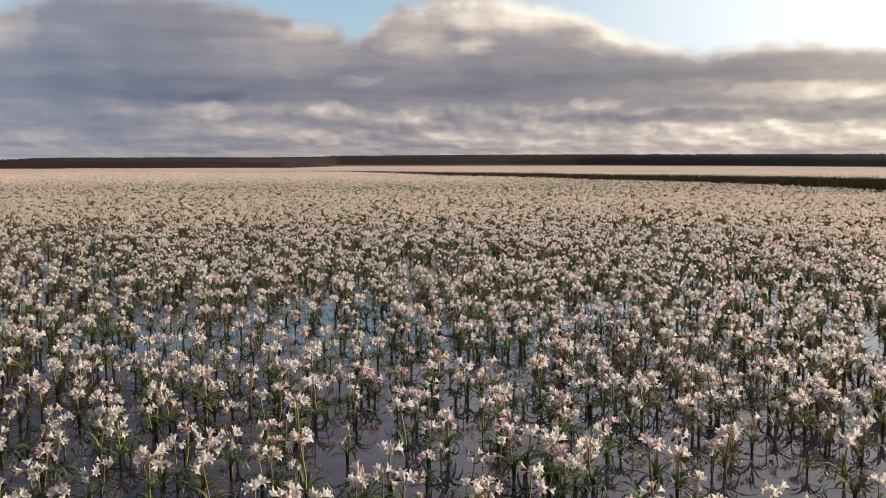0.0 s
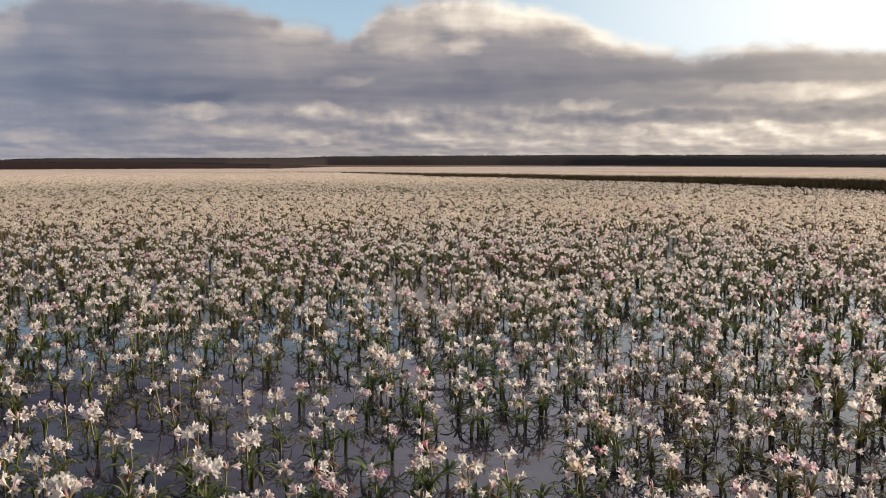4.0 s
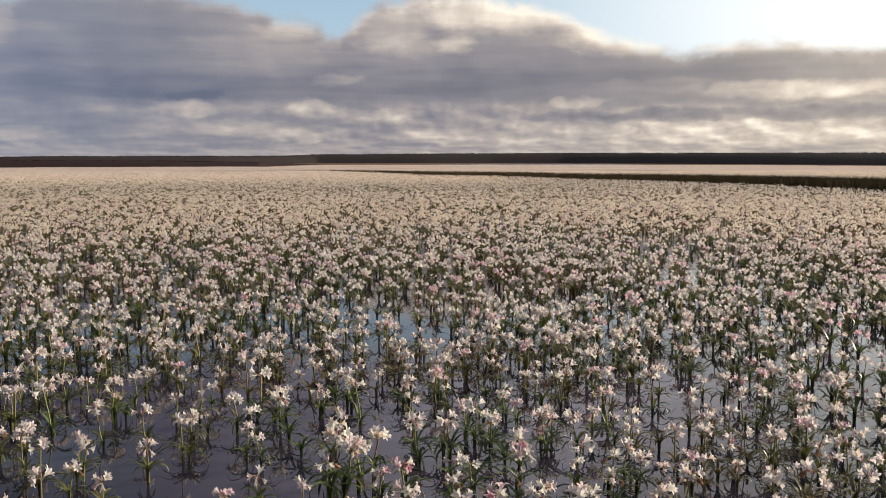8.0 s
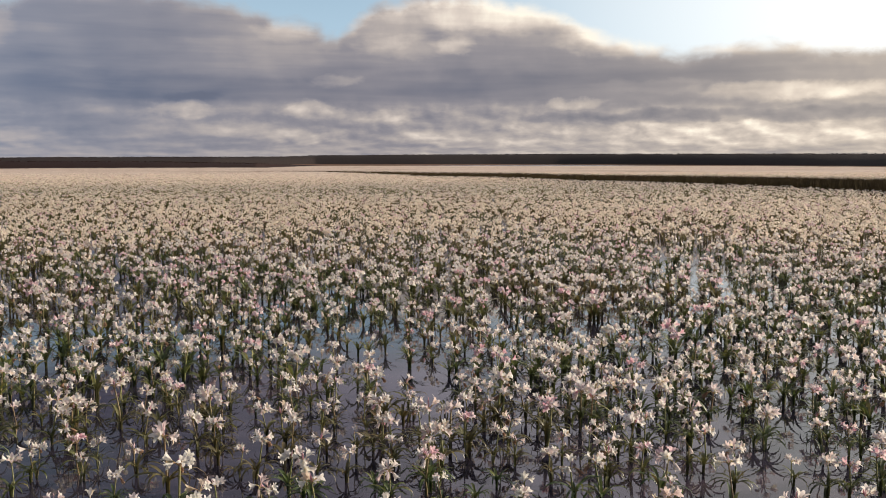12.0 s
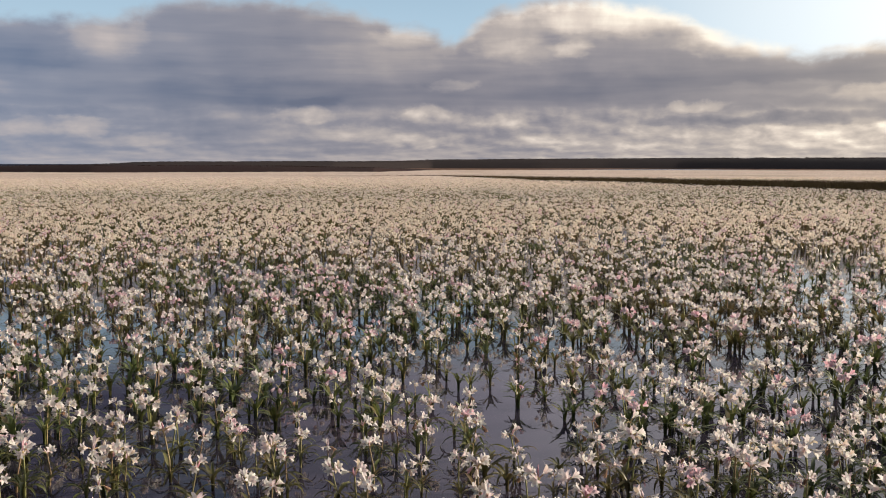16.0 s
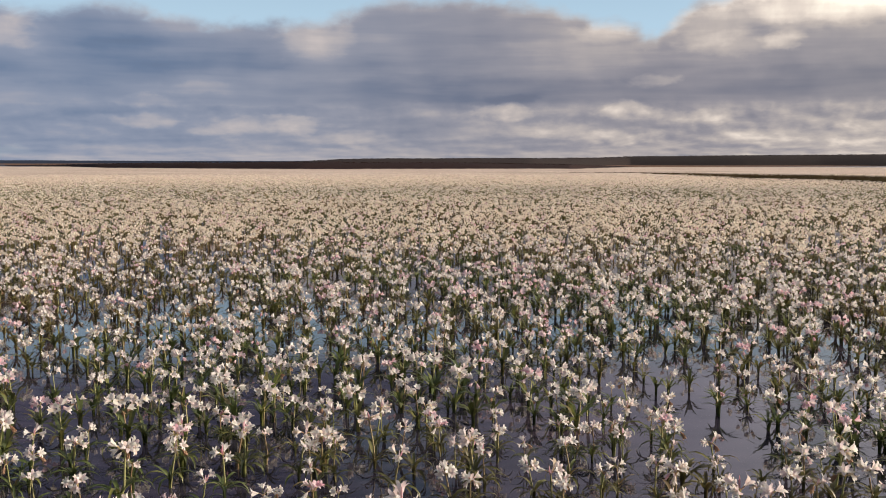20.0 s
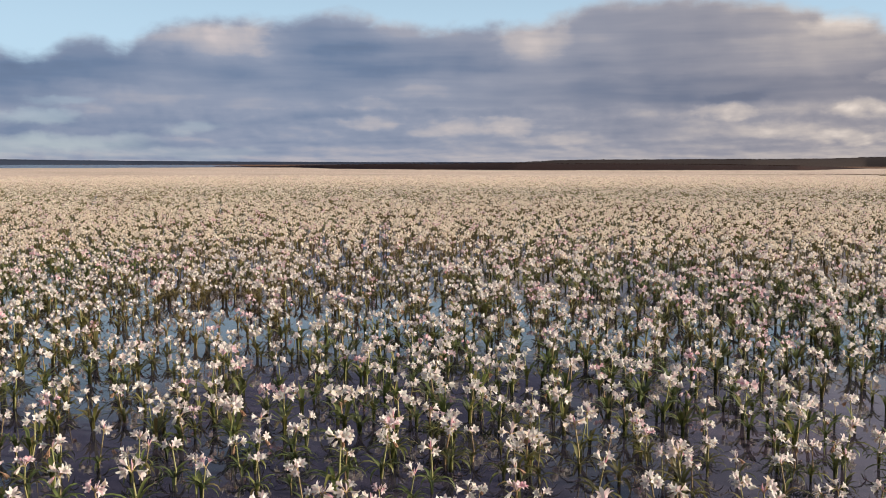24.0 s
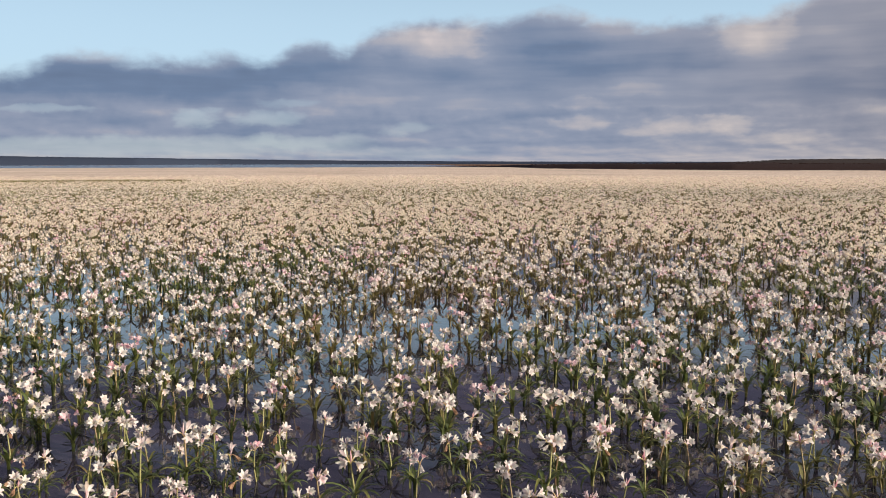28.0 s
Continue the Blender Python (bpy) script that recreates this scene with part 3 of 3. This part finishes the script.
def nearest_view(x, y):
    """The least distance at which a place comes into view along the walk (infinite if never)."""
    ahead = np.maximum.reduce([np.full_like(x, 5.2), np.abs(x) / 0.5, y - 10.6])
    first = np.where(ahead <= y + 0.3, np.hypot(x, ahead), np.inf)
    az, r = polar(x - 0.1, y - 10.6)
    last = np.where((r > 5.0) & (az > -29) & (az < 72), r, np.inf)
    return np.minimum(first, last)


def in_field(x, y):
    """Whether lilies stand here: on the pan, off the sedge bank and off a bare green strip."""
    az, r = polar(x, y)
    on_bank = (az < 13) & (r > bank_front(az)) & (r < bank_front(az) + bank_depth(az))
    a2, r2 = polar(x - 0.1, y - 10.6)
    bare = (a2 > 57.5) & (a2 < 67.5) & (r2 > 120) & (r2 < 132)
    return (r < field_end(az)) & ~on_bank & ~bare


patchy, finer = ValueNoise(3.1, 5), ValueNoise(0.9, 6)


def field_points(spacing, x0, x1, y0, y1, seed, gaps=True):
    rng = np.random.default_rng(seed)
    gx, gy = np.meshgrid(np.arange(x0, x1, spacing), np.arange(y0, y1, spacing), indexing="ij")
    x = gx.ravel() + rng.uniform(-0.7, 0.7, gx.size) * spacing
    y = gy.ravel() + rng.uniform(-0.7, 0.7, gx.size) * spacing
    keep = in_field(x, y)
    if gaps:
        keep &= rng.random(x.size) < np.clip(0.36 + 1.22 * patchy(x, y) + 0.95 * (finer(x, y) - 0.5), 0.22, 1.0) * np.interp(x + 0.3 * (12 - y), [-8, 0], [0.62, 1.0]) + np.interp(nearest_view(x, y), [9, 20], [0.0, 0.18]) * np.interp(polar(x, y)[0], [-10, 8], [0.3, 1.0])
    return x[keep], y[keep], rng


# ---------------------------------------------------------------- ground and water
def sheet(name, rings, height, mat, az0=-180.0, az1=180.0, steps=180, edge=None):
    """A sheet round the origin, over bearings az0 to az1. rings: fractions of edge(az), or metres."""
    az = np.linspace(az0, az1, steps + 1)
    verts = []
    for k in rings:
        r = k * edge(az) if edge else np.full_like(az, k)
        x, y = -np.sin(np.radians(az)) * r, np.cos(np.radians(az)) * r
        if r.max() < 0.01:
            x, y = x + 1.3, y - 2.1          # the hub lies off the walk
        verts.append(np.stack([x, y, height(x, y, k)], -1))
    m, tris = steps + 1, []
    for i in range(len(rings) - 1):
        a = i * m + np.arange(steps)
        tris += [np.stack([a, a + 1 + m, a + 1], -1), np.stack([a, a + m, a + 1 + m], -1)]
    return new(name, mesh_of(name, np.concatenate(verts), np.concatenate(tris)[:, ::-1], None, [mat], True))


roll_a, roll_b = ValueNoise(140, 11), ValueNoise(37, 12)


def land(x, y, k):
    az, r = polar(x, y)
    past = r - shore(az)
    return np.where(past < 0, -0.25, np.minimum(past * 0.004, 0.25) + 0.2 * roll_b(x, y) * np.clip(past / 60, 0, 1) - 0.05)


ground = sheet("ground", [0.001, 60, 200, 300, 320, 340, 360, 380, 400, 440, 480, 520, 580, 640, 700, 780, 860, 1000, 1080, 1120, 1160, 1300, 1450, 1600, 1800, 2000, 2200, 2300, 2400, 2600, 4200], land, soil_mat, steps=240)
tagged(ground, "red sandy ground round the flooded pan", "ground", kind="structure")
water = sheet("water", [0.000001, 0.02, 0.1, 0.3, 0.6, 1.0], lambda x, y, k: 0 * x, water_mat, edge=lambda a: shore(a) + 3)
tagged(water, "shallow still muddy water that mirrors the sky", "water", kind="structure")


# ---------------------------------------------------------------- hills and scrub at the horizon
def clump_template(seed):
    """An uneven, low thorn bush of small facets."""
    rng = np.random.default_rng(seed)
    vs, fs, base = [], [], 0
    for k in range(2):
        c = np.array([rng.uniform(-0.9, 0.9), rng.uniform(-0.8, 0.8), rng.uniform(0.35, 0.75)])
        m, r = 6, rng.uniform(0.45, 0.8)
        ring = [c + np.array([math.cos(j * 2 * math.pi / m) * r, math.sin(j * 2 * math.pi / m) * r, -0.15]) * rng.uniform(0.7, 1.2) * np.array([1, 1, 0.6]) for j in range(m)]
        v = [c + np.array([0, 0, r * rng.uniform(0.4, 0.9)])] + ring + [np.array([c[0], c[1], 0.0])]
        f = [(0, 1 + j, 1 + (j + 1) % m) for j in range(m)] + [(7, 1 + (j + 1) % m, 1 + j) for j in range(m)]
        vs.append(np.array(v))
        fs.append(np.array(f) + base)
        base += len(v)
    return np.concatenate(vs), np.concatenate(fs), np.zeros(sum(map(len, fs)), int)


BUSHES = [clump_template(k) for k in range(6)]


def hill(name, label, line, mat, deep, bushes, bush_size, seed, rough=0.5):
    """A low hill with a crest along line: (bearing, distance, height), and scrub on its slope."""
    line = sorted(line)
    la, lr, lh = (np.array([p[k] for p in line], float) for k in range(3))
    az = np.linspace(la[0], la[-1], int((la[-1] - la[0]) * 6))
    wob = ValueNoise(1.3, seed)
    verts, profile = [], ((0.0, 0.0), (0.3, 0.45), (0.65, 0.85), (1.0, 1.0), (1.6, 0.8), (2.6, 0.0))
    for u, up in profile:
        r = np.interp(az, la, lr) + u * deep
        h = np.interp(az, la, lh) * up + (wob(az, az * 0 + u * 5) - 0.5) * rough * up
        verts.append(np.stack([-np.sin(np.radians(az)) * r, np.cos(np.radians(az)) * r, h - 0.1], -1))
    m, tris = len(az), []
    for i in range(len(profile) - 1):
        a = i * m + np.arange(m - 1)
        tris += [np.stack([a, a + m + 1, a + 1], -1), np.stack([a, a + m, a + m + 1], -1)]
    body = new(name, mesh_of(name, np.concatenate(verts), np.concatenate(tris)[:, ::-1], None, [mat], True))
    tagged(body, label, "hill", kind="structure")
    rng = np.random.default_rng(seed)
    a = rng.uniform(la[0], la[-1], bushes)
    u = 0.82 + 0.3 * rng.random(bushes)
    r = np.interp(a, la, lr) + u * deep
    h = np.interp(a, la, lh) * np.interp(u, [p[0] for p in profile], [p[1] for p in profile])
    size = bush_size * rng.uniform(0.5, 1.15, bushes)
    size = np.where(rng.random(bushes) < 0.006, size * 1.6, size)
    p = np.stack([-np.sin(np.radians(a)) * r, np.cos(np.radians(a)) * r, h - 0.5 * size], -1)
    ob = scatter(name + "_scrub", BUSHES, p, rng.uniform(0, 6.3, bushes), size, rng.integers(0, len(BUSHES), bushes), [mat], True)
    tagged(ob, "dark low thorn scrub on the far shore", "scrub", kind="stuff")


# farthest hill, its haze painted as blue-grey
hill("hill_far", "long hill beyond the water, coloured blue-grey for haze", [(110, 1150, 11), (85, 1150, 11.5), (67.5, 1150, 11.0), (60, 1500, 11.0), (55.5, 2000, 11.6), (48, 2280, 9.2), (42, 2280, 7.6), (33, 2280, 6.4),
                                                          (22, 2280, 6.2)], hazed_bush_mat, 60, 1500, 0.9, 21)
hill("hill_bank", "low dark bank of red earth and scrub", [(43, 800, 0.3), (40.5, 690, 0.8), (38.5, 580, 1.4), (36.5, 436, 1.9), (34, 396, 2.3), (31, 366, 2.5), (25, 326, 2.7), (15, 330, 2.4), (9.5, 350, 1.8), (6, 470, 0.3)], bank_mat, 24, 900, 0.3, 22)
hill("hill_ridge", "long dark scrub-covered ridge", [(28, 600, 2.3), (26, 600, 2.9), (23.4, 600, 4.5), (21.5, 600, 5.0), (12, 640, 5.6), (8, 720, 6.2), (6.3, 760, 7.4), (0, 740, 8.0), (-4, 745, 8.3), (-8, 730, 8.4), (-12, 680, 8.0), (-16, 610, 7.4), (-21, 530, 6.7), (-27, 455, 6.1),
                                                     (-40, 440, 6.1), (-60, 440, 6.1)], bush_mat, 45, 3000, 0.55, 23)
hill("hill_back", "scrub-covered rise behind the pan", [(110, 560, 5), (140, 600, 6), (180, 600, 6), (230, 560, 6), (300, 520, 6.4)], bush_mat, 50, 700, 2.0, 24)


# ---------------------------------------------------------------- sedge bank
def sedge_template(seed):
    rng = np.random.default_rng(seed)
    v, f = [], []
    for k in range(9):
        q, lean, h = rng.uniform(0, 6.3), rng.uniform(0.0, 0.5), rng.uniform(0.55, 1.05)
        c = np.array([rng.uniform(-0.3, 0.3), rng.uniform(-0.3, 0.3), -0.05])
        s_ = np.array([-math.sin(q), math.cos(q), 0]) * 0.028
        v += [c - s_, c + s_, c + np.array([math.cos(q) * lean, math.sin(q) * lean, h])]
        f.append((3 * k, 3 * k + 1, 3 * k + 2))
    return np.array(v), np.array(f), np.zeros(9, int)


SEDGES = [sedge_template(k) for k in range(6)]
rng = np.random.default_rng(31)
count = 16000
a = rng.uniform(-34, 12.5, count)
r = bank_front(a) + rng.random(count) * bank_depth(a)
p = np.stack([-np.sin(np.radians(a)) * r, np.cos(np.radians(a)) * r, 0 * a], -1)
tall = np.interp(a, [-34, -25, -10, 0, 5, 12.5], [1.15, 1.15, 1.0, 0.95, 0.6, 0.35]) * rng.uniform(0.82, 1.05, count)
sedge = scatter("sedge_bank", SEDGES, p, rng.uniform(0, 6.3, count), tall, rng.integers(0, 6, count), [reed_mat])
tagged(sedge, "dark brown-green bank of tall sedge in the water", "sedge", kind="stuff")
count = 2200
a, r = rng.uniform(57.5, 67.5, count), rng.uniform(120, 131, count)
p = np.stack([0.1 - np.sin(np.radians(a)) * r, 10.6 + np.cos(np.radians(a)) * r, 0 * a], -1)
strip = scatter("sedge_strip", SEDGES, p, rng.uniform(0, 6.3, count), rng.uniform(0.42, 0.6, count), rng.integers(0, 6, count), [green_reed_mat])
tagged(strip, "short green sedge strip among the flowers", "sedge", kind="stuff")

# ---------------------------------------------------------------- far field of flowers
bumps, bumps2 = ValueNoise(1.4, 41), ValueNoise(9.0, 42)


def carpet_height(x, y, k):
    ok = in_field(x, y)
    sparse = np.interp(polar(x, y)[0], [-18, 2], [1.0, 0.0])      # the carpet starts farther out on the side of the sedge
    lift = sparse * np.interp(k, [86, 170, 235], [-0.45, -0.35, 0.0]) + (1 - sparse) * np.interp(k, [86, 105, 150, 230], [-0.5, -0.38, -0.2, 0.0])
    return np.where(ok, 0.33 + 0.10 * bumps(x, y) + 0.05 * bumps2(x, y) + lift, -0.06)


rings = [86 * 1.026 ** k for k in range(88)]
carpet = sheet("flower_carpet", rings, carpet_height, carpet_mat, -34.0, 84.0, 640)
tagged(carpet, "distant cream and pink carpet of countless lilies", "flowers", kind="stuff")

x, y, rng = field_points(0.78, -180, 102, 30, 192, 51, False)
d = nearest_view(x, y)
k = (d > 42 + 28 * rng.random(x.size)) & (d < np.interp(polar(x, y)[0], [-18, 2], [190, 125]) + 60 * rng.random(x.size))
x, y = x[k], y[k]
TUFTS = [tuft_template(k) for k in range(8)]
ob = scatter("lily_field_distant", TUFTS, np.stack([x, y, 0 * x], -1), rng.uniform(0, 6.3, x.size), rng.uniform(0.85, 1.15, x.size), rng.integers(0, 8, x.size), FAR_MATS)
tagged(ob, "distant white lilies crowded over the flooded pan", "flowers", kind="stuff")

x, y, rng = field_points(0.305, -64, 38, -16, 76, 52)
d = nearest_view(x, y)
around = np.hypot(x, y - np.clip(y, 0, 10.6)) < 13
LILIES = [[joined_template(100 * lod + k, form, lod) for k, form in enumerate(FORMS)] for lod in range(3)]
place = np.stack([x, y, 0 * x], -1)
turn, size, pick = rng.uniform(0, 6.3, x.size), np.clip(rng.normal(0.92, 0.14, x.size), 0.6, 1.3), rng.choice(len(FORMS), x.size, p=SHARE)
pick = np.where((ValueNoise(2.3, 8)(x, y) > 0.78) & (rng.random(x.size) < 0.15), 5, pick)


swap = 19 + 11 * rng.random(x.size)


def field(name, label, which, lod):
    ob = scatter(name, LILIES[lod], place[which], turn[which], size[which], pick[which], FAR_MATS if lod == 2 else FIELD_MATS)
    tagged(ob, label, "flowers", kind="stuff")


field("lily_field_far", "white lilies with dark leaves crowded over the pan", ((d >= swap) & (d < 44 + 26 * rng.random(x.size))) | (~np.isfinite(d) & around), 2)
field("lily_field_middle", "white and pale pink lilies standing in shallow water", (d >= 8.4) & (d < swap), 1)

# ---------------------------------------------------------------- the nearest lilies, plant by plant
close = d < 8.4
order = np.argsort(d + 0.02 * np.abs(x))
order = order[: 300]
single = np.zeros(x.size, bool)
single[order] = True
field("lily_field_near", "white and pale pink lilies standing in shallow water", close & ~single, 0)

LABELS = ["white trumpet lily with dark strap leaves in shallow water", "white lily with one drooping faded flower in shallow water", "tall white lily with a full head over strap leaves",
          "white lily with three open flowers in shallow water", "white lily with a crowded round flower head", "pale pink lily with a full head in shallow water",
          "lily with two white and two faded hanging flowers", "tall white lily with many arching leaves", "tuft of dark green strap leaves without flowers",
          "full white lily with withered flowers hanging below", "lily with one remaining white flower", "tall slender white lily with few leaves"]


def part(name, verts, tris, mat, parent, label=""):
    ob = new(name, mesh_of(name, verts, tris, None, [mat], name != "flower"))
    ob.parent = parent
    if label:
        ob["label"] = label
    return ob


for k, form in enumerate(FORMS):
    mine = [i for i in order if pick[i] == k]
    if not mine:
        continue
    plant, stalk = new("lily_plant"), None
    tagged(plant, LABELS[k], "lily", group="lilies in the pan")
    for name, v, f, slot in lily(k, *form, 0):
        word = "slim pink bud" if name == "bud" else {5: "golden green flower tube", 1: "pink petals", 4: "withered brown petals"}.get(slot, "")
        ob = part(name, v, f, PLANT_MATS[slot], stalk if name in ("flower", "flower_tube", "bud") else plant, word)
        if name == "flower_stalk":
            stalk = ob
    poses = [Matrix.LocRotScale((x[i], y[i], 0.0), Euler((0, 0, turn[i])), (size[i],) * 3) for i in mine]
    for m in poses[1:]:
        copy_thing(plant, m)
    plant.matrix_basis = poses[0]
